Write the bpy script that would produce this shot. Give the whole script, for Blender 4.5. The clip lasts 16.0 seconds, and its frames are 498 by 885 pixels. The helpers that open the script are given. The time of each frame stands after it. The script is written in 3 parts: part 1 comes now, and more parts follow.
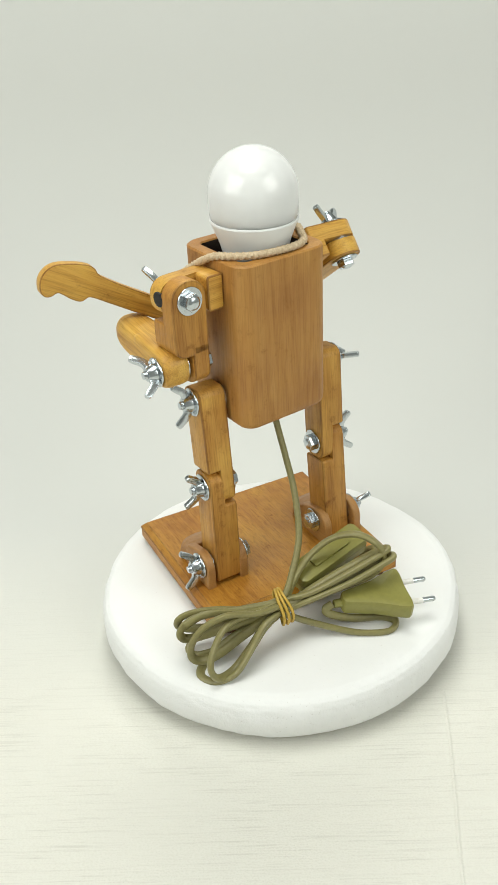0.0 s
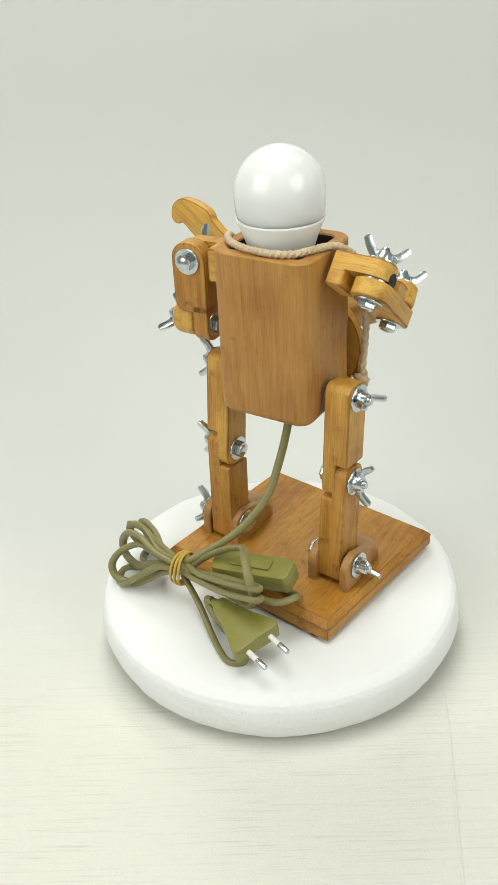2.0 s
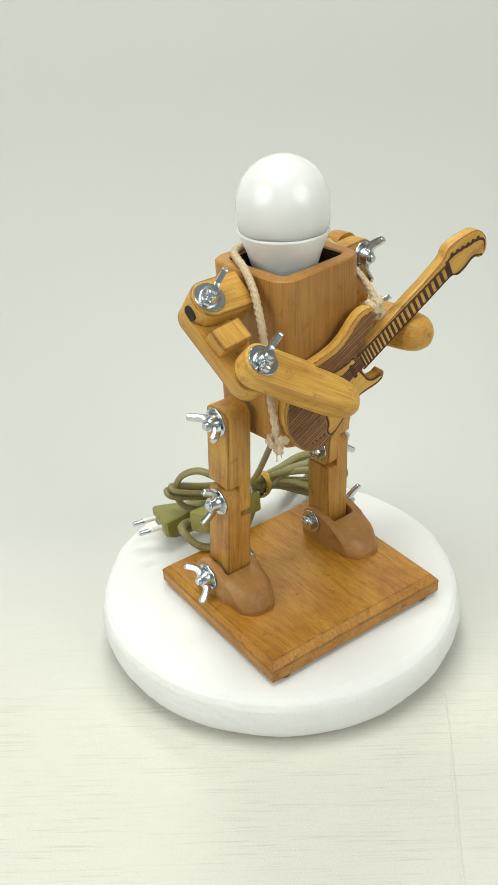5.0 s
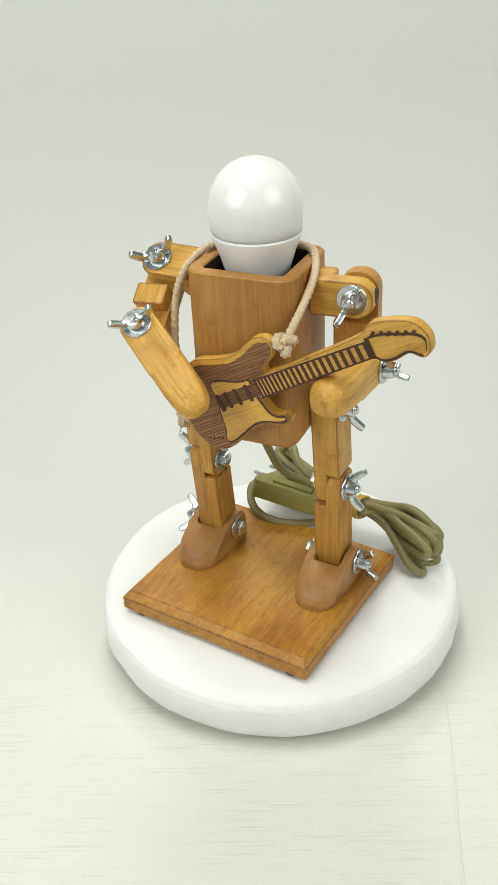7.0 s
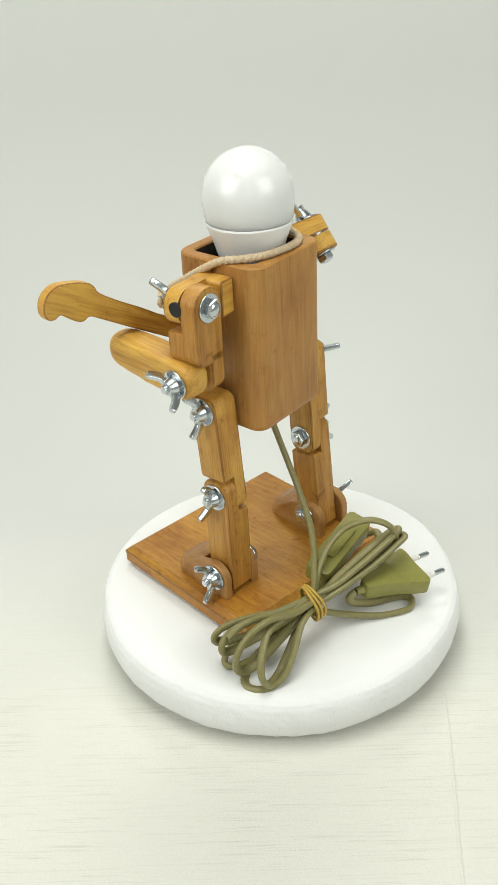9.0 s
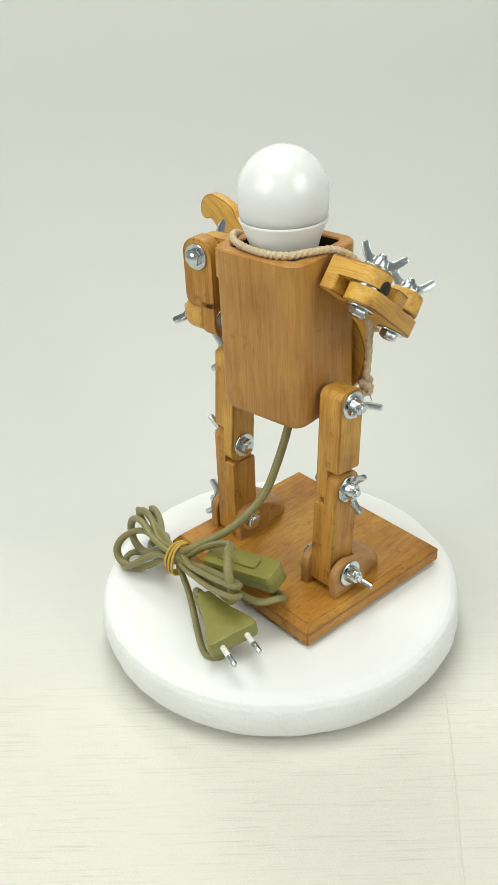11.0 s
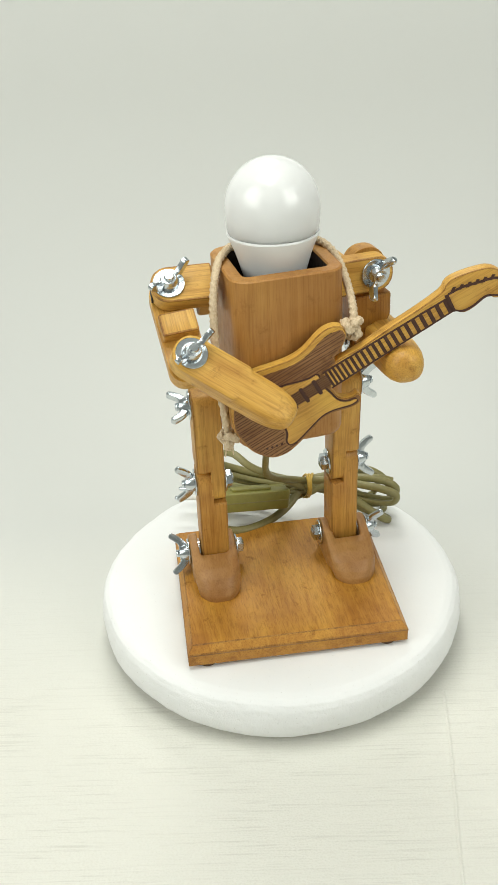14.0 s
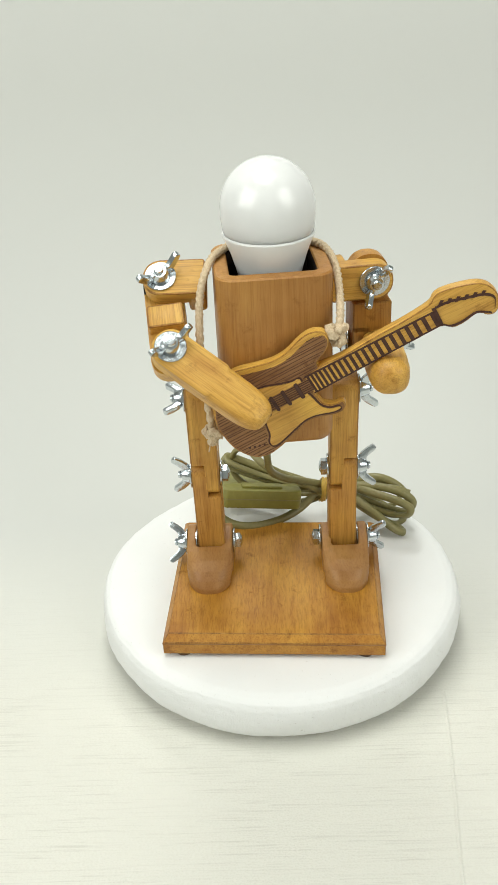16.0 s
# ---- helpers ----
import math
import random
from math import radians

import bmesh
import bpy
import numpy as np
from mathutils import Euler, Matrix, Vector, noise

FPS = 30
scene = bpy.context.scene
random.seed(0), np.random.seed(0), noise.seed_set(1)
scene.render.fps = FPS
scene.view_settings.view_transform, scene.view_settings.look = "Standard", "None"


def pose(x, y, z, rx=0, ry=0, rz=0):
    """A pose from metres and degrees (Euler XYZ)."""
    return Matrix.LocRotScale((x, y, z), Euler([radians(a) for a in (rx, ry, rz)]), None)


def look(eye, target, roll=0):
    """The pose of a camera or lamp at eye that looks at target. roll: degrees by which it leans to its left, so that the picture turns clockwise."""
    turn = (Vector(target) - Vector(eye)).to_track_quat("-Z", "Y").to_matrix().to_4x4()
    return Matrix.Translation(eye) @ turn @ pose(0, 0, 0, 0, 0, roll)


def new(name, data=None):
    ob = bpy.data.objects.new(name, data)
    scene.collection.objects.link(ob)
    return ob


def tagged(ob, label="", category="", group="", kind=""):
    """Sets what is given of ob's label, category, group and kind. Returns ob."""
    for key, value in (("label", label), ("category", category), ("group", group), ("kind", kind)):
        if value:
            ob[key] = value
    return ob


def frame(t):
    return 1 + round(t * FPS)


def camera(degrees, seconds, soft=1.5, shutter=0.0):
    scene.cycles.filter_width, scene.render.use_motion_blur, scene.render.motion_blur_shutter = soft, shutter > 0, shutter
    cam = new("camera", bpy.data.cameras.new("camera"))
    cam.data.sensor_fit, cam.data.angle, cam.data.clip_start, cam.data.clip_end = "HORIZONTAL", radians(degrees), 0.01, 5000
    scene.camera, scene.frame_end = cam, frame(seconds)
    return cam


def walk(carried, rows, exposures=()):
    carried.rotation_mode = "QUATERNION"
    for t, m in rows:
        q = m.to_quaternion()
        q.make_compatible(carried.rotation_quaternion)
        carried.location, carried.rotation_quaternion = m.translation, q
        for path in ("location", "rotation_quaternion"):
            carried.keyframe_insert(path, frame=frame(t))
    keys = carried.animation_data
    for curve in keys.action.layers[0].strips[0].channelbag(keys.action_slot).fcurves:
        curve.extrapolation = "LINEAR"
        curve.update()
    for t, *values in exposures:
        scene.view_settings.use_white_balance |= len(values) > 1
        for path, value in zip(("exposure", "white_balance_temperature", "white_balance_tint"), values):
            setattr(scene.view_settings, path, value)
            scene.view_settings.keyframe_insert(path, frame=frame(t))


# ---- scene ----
# ---------------------------------------------------------------- camera
cam = camera(28.92, 16.0, 1.5)
EYE = Vector((0.0, -0.580, 0.4858))
AIM = EYE + Euler((0, 0, radians(1.795))).to_matrix() @ (Euler((radians(-30.978), 0, 0)).to_matrix() @ Vector((0, 1, 0)))
walk(cam, [(0.0, look(EYE, AIM, -2.916)), (16.0, look(EYE, AIM, -2.916))])

# turn of the turntable about its axis: seconds, degrees
TURN = [
    (0.0, 571.02), (0.5, 556.47), (1.0, 539.51), (1.5, 523.68), (2.0, 503.99), (2.5, 482.32),
    (3.0, 461.15), (3.5, 448.03), (4.0, 430.58), (4.2, 424.33), (4.9, 402.2), (5.6, 380.0),
    (6.3, 357.64), (6.5, 351.35), (7.0, 331.47), (7.5, 310.82), (8.0, 282.16), (8.5, 256.72),
    (9.0, 226.63), (9.2, 219.33), (9.9, 189.5), (10.6, 153.5), (11.3, 121.77), (11.5, 113.65),
    (12.0, 88.87), (12.5, 67.65), (13.0, 41.1), (13.5, 21.29), (14.0, 10.74), (14.5, 0.54),
    (15.0, -0.0), (16.0, 0.0),
]

# ---------------------------------------------------------------- light
world = bpy.data.worlds.new("world")
scene.world = world
world.use_nodes = True
world.node_tree.nodes["Background"].inputs[0].default_value = (0.95, 0.98, 1.0, 1)
world.node_tree.nodes["Background"].inputs[1].default_value = 0.3


def softbox(name, eye, target, size, watts, colour):
    data = bpy.data.lights.new(name, "AREA")
    data.shape, data.size, data.size_y, data.energy, data.color = "RECTANGLE", size[0], size[1], watts, colour
    ob = new(name, data)
    ob.matrix_world = look(eye, target)
    return ob


WHITE = (0.985, 1.0, 0.945)
softbox("softbox_left", (-1.0, -0.72, 0.95), (0, 0, 0.2), (0.95, 0.95), 9.8, WHITE)
softbox("softbox_right", (1.0, -0.80, 0.95), (0, 0, 0.2), (0.85, 0.85), 7.8, WHITE)
# added overhead fill in place of the room's ambient light, no real fitting
softbox("overhead_fill", (-0.12, -0.15, 1.7), (0, 0, 0.0), (0.8, 0.8), 12.6, WHITE)
softbox("spot_lamp", (-0.05, 0.82, 1.32), (0, -0.05, 0.0), (0.34, 0.34), 5.2, WHITE)
scene.view_settings.exposure = 0.0

# ---------------------------------------------------------------- materials
MM = 0.001
TABLE = -22.5


def shader(name):
    mat = bpy.data.materials.new(name)
    mat.use_nodes = True
    tree = mat.node_tree
    return mat, tree.nodes, tree.links, tree.nodes["Principled BSDF"]


def ramp(nodes, links, source, stops):
    node = nodes.new("ShaderNodeValToRGB")
    els = node.color_ramp.elements
    while len(els) < len(stops):
        els.new(0.5)
    for el, (at, col) in zip(els, stops):
        el.position, el.color = at, (*col, 1)
    links.new(source, node.inputs[0])
    return node.outputs[0]


def coords(nodes, links, scale, spread=0.0):
    """Object coordinates stretched by scale, moved apart from piece to piece."""
    tex = nodes.new("ShaderNodeTexCoord")
    mapping = nodes.new("ShaderNodeMapping")
    mapping.inputs["Scale"].default_value = scale
    links.new(tex.outputs["Object"], mapping.inputs["Vector"])
    if spread:
        info = nodes.new("ShaderNodeObjectInfo")
        mul = nodes.new("ShaderNodeMath")
        mul.operation = "MULTIPLY"
        mul.inputs[1].default_value = spread
        links.new(info.outputs["Random"], mul.inputs[0])
        links.new(mul.outputs[0], mapping.inputs["Location"])
    return mapping.outputs[0]


def noise_tex(nodes, links, vector, scale, detail=4.0, rough=0.55, distort=0.0):
    tex = nodes.new("ShaderNodeTexNoise")
    tex.inputs["Scale"].default_value, tex.inputs["Detail"].default_value = scale, detail
    tex.inputs["Roughness"].default_value, tex.inputs["Distortion"].default_value = rough, distort
    links.new(vector, tex.inputs["Vector"])
    return tex.outputs["Fac"]


def mix(nodes, links, a, b, fac, mode="MIX"):
    node = nodes.new("ShaderNodeMix")
    node.data_type, node.blend_type = "RGBA", mode
    for socket, value in ((node.inputs[6], a), (node.inputs[7], b), (node.inputs[0], fac)):
        if isinstance(value, (tuple, float, int)):
            socket.default_value = (*value, 1) if isinstance(value, tuple) else value
        else:
            links.new(value, socket)
    return node.outputs[2]


def bump(nodes, links, bsdf, height, strength, distance):
    node = nodes.new("ShaderNodeBump")
    node.inputs["Strength"].default_value, node.inputs["Distance"].default_value = strength, distance
    links.new(height, node.inputs["Height"])
    links.new(node.outputs[0], bsdf.inputs["Normal"])


def wood(name, grain, pale, mid, dark, rough=0.40, lines=1.0, pores=0.5, clouds=0.75, fibre=0.035):
    """Oiled pine; grain is the axis of the fibres (0 x, 1 y, 2 z), fibre how long drawn the finest ones are."""
    mat, nodes, links, bsdf = shader(name)
    scale = [1.0, 1.0, 1.0]
    scale[grain] = fibre
    fine = noise_tex(nodes, links, coords(nodes, links, scale, 3.0), 1100.0, 3.0, 0.65, 0.2)
    scale[grain] = 0.075
    broad = noise_tex(nodes, links, coords(nodes, links, scale, 5.0), 150.0 * lines, 4.0, 0.6, 0.8)
    blot = noise_tex(nodes, links, coords(nodes, links, (1, 1, 1), 7.0), 90.0, 6.0, 0.7)
    patch = noise_tex(nodes, links, coords(nodes, links, (1, 1, 1), 9.0), 22.0, 3.0, 0.5, 0.5)
    col = ramp(nodes, links, broad, [(0.24, dark), (0.5, mid), (0.76, pale)])
    fleck = ramp(nodes, links, fine, [(0.36, (0.55, 0.46, 0.36)), (0.52, (1, 1, 1))])
    col = mix(nodes, links, col, fleck, pores, "MULTIPLY")
    tone = ramp(nodes, links, patch, [(0.32, (0.74, 0.64, 0.54)), (0.48, (0.97, 0.96, 0.95)), (0.66, (1.12, 1.18, 1.08))])
    col = mix(nodes, links, col, tone, clouds, "MULTIPLY")
    stain = ramp(nodes, links, blot, [(0.27, (0.45, 0.34, 0.26)), (0.42, (1, 1, 1))])
    col = mix(nodes, links, col, stain, min(1.0, pores * 1.6), "MULTIPLY")
    links.new(col, bsdf.inputs["Base Color"])
    links.new(ramp(nodes, links, blot, [(0.3, (rough + 0.14,) * 3), (0.7, (rough - 0.07,) * 3)]), bsdf.inputs["Roughness"])
    bsdf.inputs["Specular IOR Level"].default_value = 0.4
    add = nodes.new("ShaderNodeMath")
    links.new(fine, add.inputs[0])
    links.new(blot, add.inputs[1])
    bump(nodes, links, bsdf, add.outputs[0], 0.3, 0.0005)
    return mat


def plain(name, colour, rough, metal=0.0, vary=0.12, scale=300.0, relief=0.1, spec=0.5):
    mat, nodes, links, bsdf = shader(name)
    fac = noise_tex(nodes, links, coords(nodes, links, (1, 1, 1), 3.0), scale, 4.0, 0.6)
    low = tuple(c * (1 - vary) for c in colour)
    high = tuple(min(1.0, c * (1 + vary)) for c in colour)
    links.new(ramp(nodes, links, fac, [(0.3, low), (0.7, high)]), bsdf.inputs["Base Color"])
    links.new(ramp(nodes, links, fac, [(0.3, (rough * 1.2,) * 3), (0.7, (rough * 0.85,) * 3)]), bsdf.inputs["Roughness"])
    bsdf.inputs["Metallic"].default_value = metal
    bsdf.inputs["Specular IOR Level"].default_value = spec
    bump(nodes, links, bsdf, fac, relief, 0.0005)
    return mat


PINE_P, PINE_M, PINE_D = (0.74, 0.455, 0.105), (0.64, 0.36, 0.07), (0.49, 0.245, 0.042)
HONEY = {a: wood("honey_wood_" + "xyz"[a], a, PINE_P, PINE_M, PINE_D) for a in range(3)}
AMBER = {a: wood("amber_wood_" + "xyz"[a], a, (0.59, 0.312, 0.069), (0.50, 0.243, 0.047), (0.37, 0.16, 0.028)) for a in range(3)}
GOLDEN = wood("golden_wood", 2, (0.675, 0.392, 0.088), (0.585, 0.313, 0.060), (0.435, 0.207, 0.036))
BOARD = wood("golden_board_wood", 1, (0.57, 0.290, 0.046), (0.495, 0.232, 0.033), (0.39, 0.160, 0.021), 0.40, 1.2, 0.5, 0.85, 0.12)
BROWN = wood("brown_stained_wood", 2, (0.50, 0.262, 0.072), (0.44, 0.213, 0.053), (0.36, 0.160, 0.036), 0.44, 1.3, 0.3, 0.5)
EDGE = wood("stain_gathered_on_eased_edges", 2, (0.53, 0.285, 0.065), (0.40, 0.198, 0.043), (0.25, 0.11, 0.024), 0.48, 1.0, 0.8, 1.0)
STAINED = {BOARD, GOLDEN, *HONEY.values(), *AMBER.values()}
FOOT = wood("foot_wood", 1, (0.48, 0.26, 0.092), (0.43, 0.222, 0.073), (0.37, 0.185, 0.055), 0.38, 0.8, 0.3, 0.8)
DARK = wood("burnt_wood", 0, (0.36, 0.19, 0.080), (0.29, 0.145, 0.056), (0.20, 0.092, 0.034), 0.6, 2.5)
GROOVE = plain("scorched_groove", (0.115, 0.048, 0.020), 0.7)
# near-black colour for the shade inside the hollow torso
CAVITY_SHADE = plain("shade_in_cavity", (0.035, 0.022, 0.015), 0.8)
# for burnt marks, and for the shaded lower edge of the headstock
BURN_SHADE = plain("burnt_and_shade_line", (0.06, 0.022, 0.012), 0.7)
ZINC = plain("zinc_plated_steel", (0.59, 0.635, 0.665), 0.22, 1.0, 0.08, 500.0, 0.15)
BLACK = plain("black_hollow", (0.012, 0.011, 0.01), 0.6)
OLIVE = plain("olive_cord", (0.235, 0.212, 0.082), 0.38, 0.0, 0.1, 400.0, 0.1)
OLIVE_D = plain("olive_plastic", (0.25, 0.235, 0.055), 0.4, 0.0, 0.08, 200.0, 0.1)
RUBBER = plain("yellow_rubber", (0.55, 0.36, 0.06), 0.5)
FEET = plain("dark_felt", (0.10, 0.055, 0.03), 0.9)
PIN_W = plain("white_pin_sleeve", (0.8, 0.79, 0.75), 0.4)
CONE = plain("white_bulb_plastic", (0.80, 0.81, 0.80), 0.35, 0.0, 0.01, 80.0, 0.02)


def foam_material():
    """White paint over foam: trowelled flat on top, pitted round the rim."""
    mat, nodes, links, bsdf = shader("white_painted_foam")
    dab = noise_tex(nodes, links, coords(nodes, links, (1, 1, 1)), 260.0, 5.0, 0.65)
    pit = noise_tex(nodes, links, coords(nodes, links, (1, 1, 1)), 800.0, 2.0, 0.5)
    tone = noise_tex(nodes, links, coords(nodes, links, (1, 1, 1)), 18.0, 3.0, 0.5)
    col = ramp(nodes, links, pit, [(0.22, (0.76, 0.755, 0.735)), (0.30, (0.868, 0.877, 0.868))])
    col = mix(nodes, links, col, ramp(nodes, links, tone, [(0.3, (0.965, 0.97, 0.97)), (0.7, (1, 1, 1))]), 1.0, "MULTIPLY")
    bsdf.inputs["Roughness"].default_value = 0.7
    bsdf.inputs["Specular IOR Level"].default_value = 0.3
    add = nodes.new("ShaderNodeMath")
    links.new(dab, add.inputs[0])
    links.new(pit, add.inputs[1])
    tex = nodes.new("ShaderNodeTexCoord")
    split = nodes.new("ShaderNodeSeparateXYZ")
    links.new(tex.outputs["Object"], split.inputs[0])
    trowel = nodes.new("ShaderNodeMapRange")
    trowel.inputs["From Min"].default_value, trowel.inputs["From Max"].default_value = 0.0215, 0.012
    trowel.inputs["To Min"].default_value, trowel.inputs["To Max"].default_value = 0.12, 1.0
    links.new(split.outputs["Z"], trowel.inputs["Value"])
    holes = ramp(nodes, links, pit, [(0.25, (0.80, 0.79, 0.76)), (0.33, (1, 1, 1))])
    links.new(mix(nodes, links, col, holes, trowel.outputs[0], "MULTIPLY"), bsdf.inputs["Base Color"])
    fall = nodes.new("ShaderNodeMath")
    fall.operation = "MULTIPLY"
    links.new(add.outputs[0], fall.inputs[0])
    links.new(trowel.outputs[0], fall.inputs[1])
    bump(nodes, links, bsdf, fall.outputs[0], 0.35, 0.0014)
    return mat


FOAM = foam_material()


def bulb_material():
    mat, nodes, links, bsdf = shader("opal_bulb")
    bsdf.inputs["Base Color"].default_value = (0.765, 0.775, 0.767, 1)
    bsdf.inputs["IOR"].default_value = 1.6
    bsdf.inputs["Roughness"].default_value = 0.16
    bsdf.inputs["Subsurface Weight"].default_value = 1.0
    bsdf.inputs["Subsurface Scale"].default_value = 1.0
    bsdf.inputs["Subsurface Radius"].default_value = (0.03, 0.03, 0.03)
    return mat


OPAL = bulb_material()


def rope_material():
    mat, nodes, links, bsdf = shader("jute_rope")
    fibre = noise_tex(nodes, links, coords(nodes, links, (1, 1, 0.4)), 900.0, 4.0, 0.7)
    links.new(ramp(nodes, links, fibre, [(0.3, (0.50, 0.37, 0.22)), (0.7, (0.76, 0.63, 0.44))]), bsdf.inputs["Base Color"])
    bsdf.inputs["Roughness"].default_value = 0.9
    bump(nodes, links, bsdf, fibre, 0.7, 0.0006)
    return mat


ROPE = rope_material()


def cloth_material():
    """Cream vinyl cloth with fine embossed rows that run out towards the back, where a greyer, darker colour stands in
    for dimmer light.
    """
    mat, nodes, links, bsdf = shader("cream_vinyl")
    tex = nodes.new("ShaderNodeTexCoord")
    split = nodes.new("ShaderNodeSeparateXYZ")
    links.new(tex.outputs["Object"], split.inputs[0])
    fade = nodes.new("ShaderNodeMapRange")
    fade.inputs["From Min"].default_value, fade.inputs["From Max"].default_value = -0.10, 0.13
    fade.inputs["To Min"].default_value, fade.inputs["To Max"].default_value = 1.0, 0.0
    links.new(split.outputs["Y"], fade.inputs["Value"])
    streak = noise_tex(nodes, links, coords(nodes, links, (0.03, 1.0, 1.0)), 620.0, 3.0, 0.7)
    weave = noise_tex(nodes, links, coords(nodes, links, (0.8, 1.0, 1.0)), 800.0, 1.0, 0.5)
    patch = noise_tex(nodes, links, coords(nodes, links, (0.5, 1.0, 1.0)), 26.0, 2.0, 0.5)
    col = ramp(nodes, links, streak, [(0.31, (0.63, 0.62, 0.562)), (0.47, (0.725, 0.718, 0.655))])
    stitch = ramp(nodes, links, weave, [(0.36, (0.97, 0.967, 0.96)), (0.56, (1.005, 1.005, 1.005))])
    col = mix(nodes, links, col, stitch, 1.0, "MULTIPLY")
    worn = nodes.new("ShaderNodeMath")
    worn.operation = "MULTIPLY"
    links.new(ramp(nodes, links, patch, [(0.30, (0.25, 0.25, 0.25)), (0.6, (1, 1, 1))]), worn.inputs[0])
    links.new(fade.outputs[0], worn.inputs[1])
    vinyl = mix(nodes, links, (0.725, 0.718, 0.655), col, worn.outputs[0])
    # the backdrop's weaker light is put into the colour: greyer towards +y
    dimmed_back = mix(nodes, links, (0.634, 0.644, 0.616), vinyl, fade.outputs[0])
    links.new(dimmed_back, bsdf.inputs["Base Color"])
    bsdf.inputs["Roughness"].default_value = 0.8
    bsdf.inputs["Specular IOR Level"].default_value = 0.2
    relief = nodes.new("ShaderNodeMath")
    links.new(streak, relief.inputs[0])
    links.new(weave, relief.inputs[1])
    fall = nodes.new("ShaderNodeMath")
    fall.operation = "MULTIPLY"
    links.new(relief.outputs[0], fall.inputs[0])
    links.new(fade.outputs[0], fall.inputs[1])
    bump(nodes, links, bsdf, fall.outputs[0], 0.5, 0.0008)
    return mat


CLOTH = cloth_material()
PAINT = plain("pale_grey_wall_paint", (0.70, 0.71, 0.69), 0.85, 0.0, 0.02, 6.0, 0.05)

# ---------------------------------------------------------------- mesh tools (millimetres)


def mesh_object(name, bm, mat, smooth=True):
    bmesh.ops.recalc_face_normals(bm, faces=bm.faces[:])
    data = bpy.data.meshes.new(name)
    bm.to_mesh(data)
    bm.free()
    data.transform(Matrix.Scale(MM, 4))
    data.materials.append(mat)
    data.materials.append(EDGE if mat in STAINED else mat)
    if smooth:
        data.polygons.foreach_set("use_smooth", [True] * len(data.polygons))
        data.set_sharp_from_angle(angle=radians(38))
    return new(name, data)


def part(name, bm, mat, parent, label="", smooth=True, place=None):
    """Links bm as a part; place (in millimetres) is the part's own frame, along which its grain runs."""
    ob = mesh_object(name, bm, mat, smooth)
    ob.parent = parent
    ob.matrix_parent_inverse = parent.matrix_basis.inverted()
    if place is not None:
        ob.matrix_basis = Matrix.Translation(place.translation * MM) @ place.to_3x3().to_4x4()
    if label:
        ob["label"] = label
    return ob


def arc(cx, cy, r, a0, a1, n=6):
    return [(cx + r * math.cos(radians(a0 + (a1 - a0) * i / n)), cy + r * math.sin(radians(a0 + (a1 - a0) * i / n))) for i in range(n + 1)]


def rounded(x0, x1, y0, y1, r):
    """Rounded rectangle; r: radius, or four radii (bottom left, bottom right, top right, top left)."""
    r = r if isinstance(r, tuple) else (r,) * 4
    pts = []
    for (cx, cy, a), q in zip(((x0 + r[0], y0 + r[0], 180), (x1 - r[1], y0 + r[1], 270), (x1 - r[2], y1 - r[2], 0), (x0 + r[3], y1 - r[3], 90)), r):
        pts += arc(cx, cy, q, a, a + 90, 7) if q > 0.3 else [(cx, cy)]
    return pts


def slab(outline, lo, hi, axis="x", edge=0.8, seams=(), bm=None, m=None):
    """An outline drawn in the two other axes, given thickness along axis; edges eased, but not at the planes named in seams."""
    own = bmesh.new()
    put = {"x": lambda a, b, c: (c, a, b), "y": lambda a, b, c: (a, c, b), "z": lambda a, b, c: (a, b, c)}[axis]
    low = [own.verts.new(put(a, b, lo)) for a, b in outline]
    high = [own.verts.new(put(a, b, hi)) for a, b in outline]
    own.faces.new(low), own.faces.new(high)
    n = len(outline)
    for i in range(n):
        own.faces.new((low[i], low[(i + 1) % n], high[(i + 1) % n], high[i]))
    bmesh.ops.recalc_face_normals(own, faces=own.faces[:])
    if edge:
        k = "xyz".index(axis)
        rim = [e for e in own.edges if abs(e.verts[0].co[k] - e.verts[1].co[k]) < 1e-6 and not any(abs(e.verts[0].co[k] - s) < 1e-6 for s in seams)]
        eased = bmesh.ops.bevel(own, geom=rim, offset=edge, segments=2, profile=0.6, affect="EDGES", clamp_overlap=True)
        if edge < 2:
            for f in eased["faces"]:
                f.material_index = 1
    return join(bm, own, m)


def join(bm, own, m=None):
    if m is not None:
        own.transform(m)
    if bm is None:
        return own
    data = bpy.data.meshes.new("tmp")
    own.to_mesh(data)
    own.free()
    bm.from_mesh(data)
    bpy.data.meshes.remove(data)
    return bm


def lathe(profile, n=32, bm=None, m=None):
    """Profile of (radius, height) turned about z."""
    own = bmesh.new()
    rings = []
    for r, h in profile:
        if r < 1e-4:
            rings.append([own.verts.new((0, 0, h))])
        else:
            rings.append([own.verts.new((r * math.cos(math.tau * i / n), r * math.sin(math.tau * i / n), h)) for i in range(n)])
    for a, b in zip(rings, rings[1:]):
        for i in range(n):
            j = (i + 1) % n
            quad = [a[i % len(a)], a[j % len(a)], b[j % len(b)], b[i % len(b)]]
            quad = [v for k, v in enumerate(quad) if v not in quad[:k]]
            if len(quad) > 2:
                own.faces.new(quad)
    return join(bm, own, m)


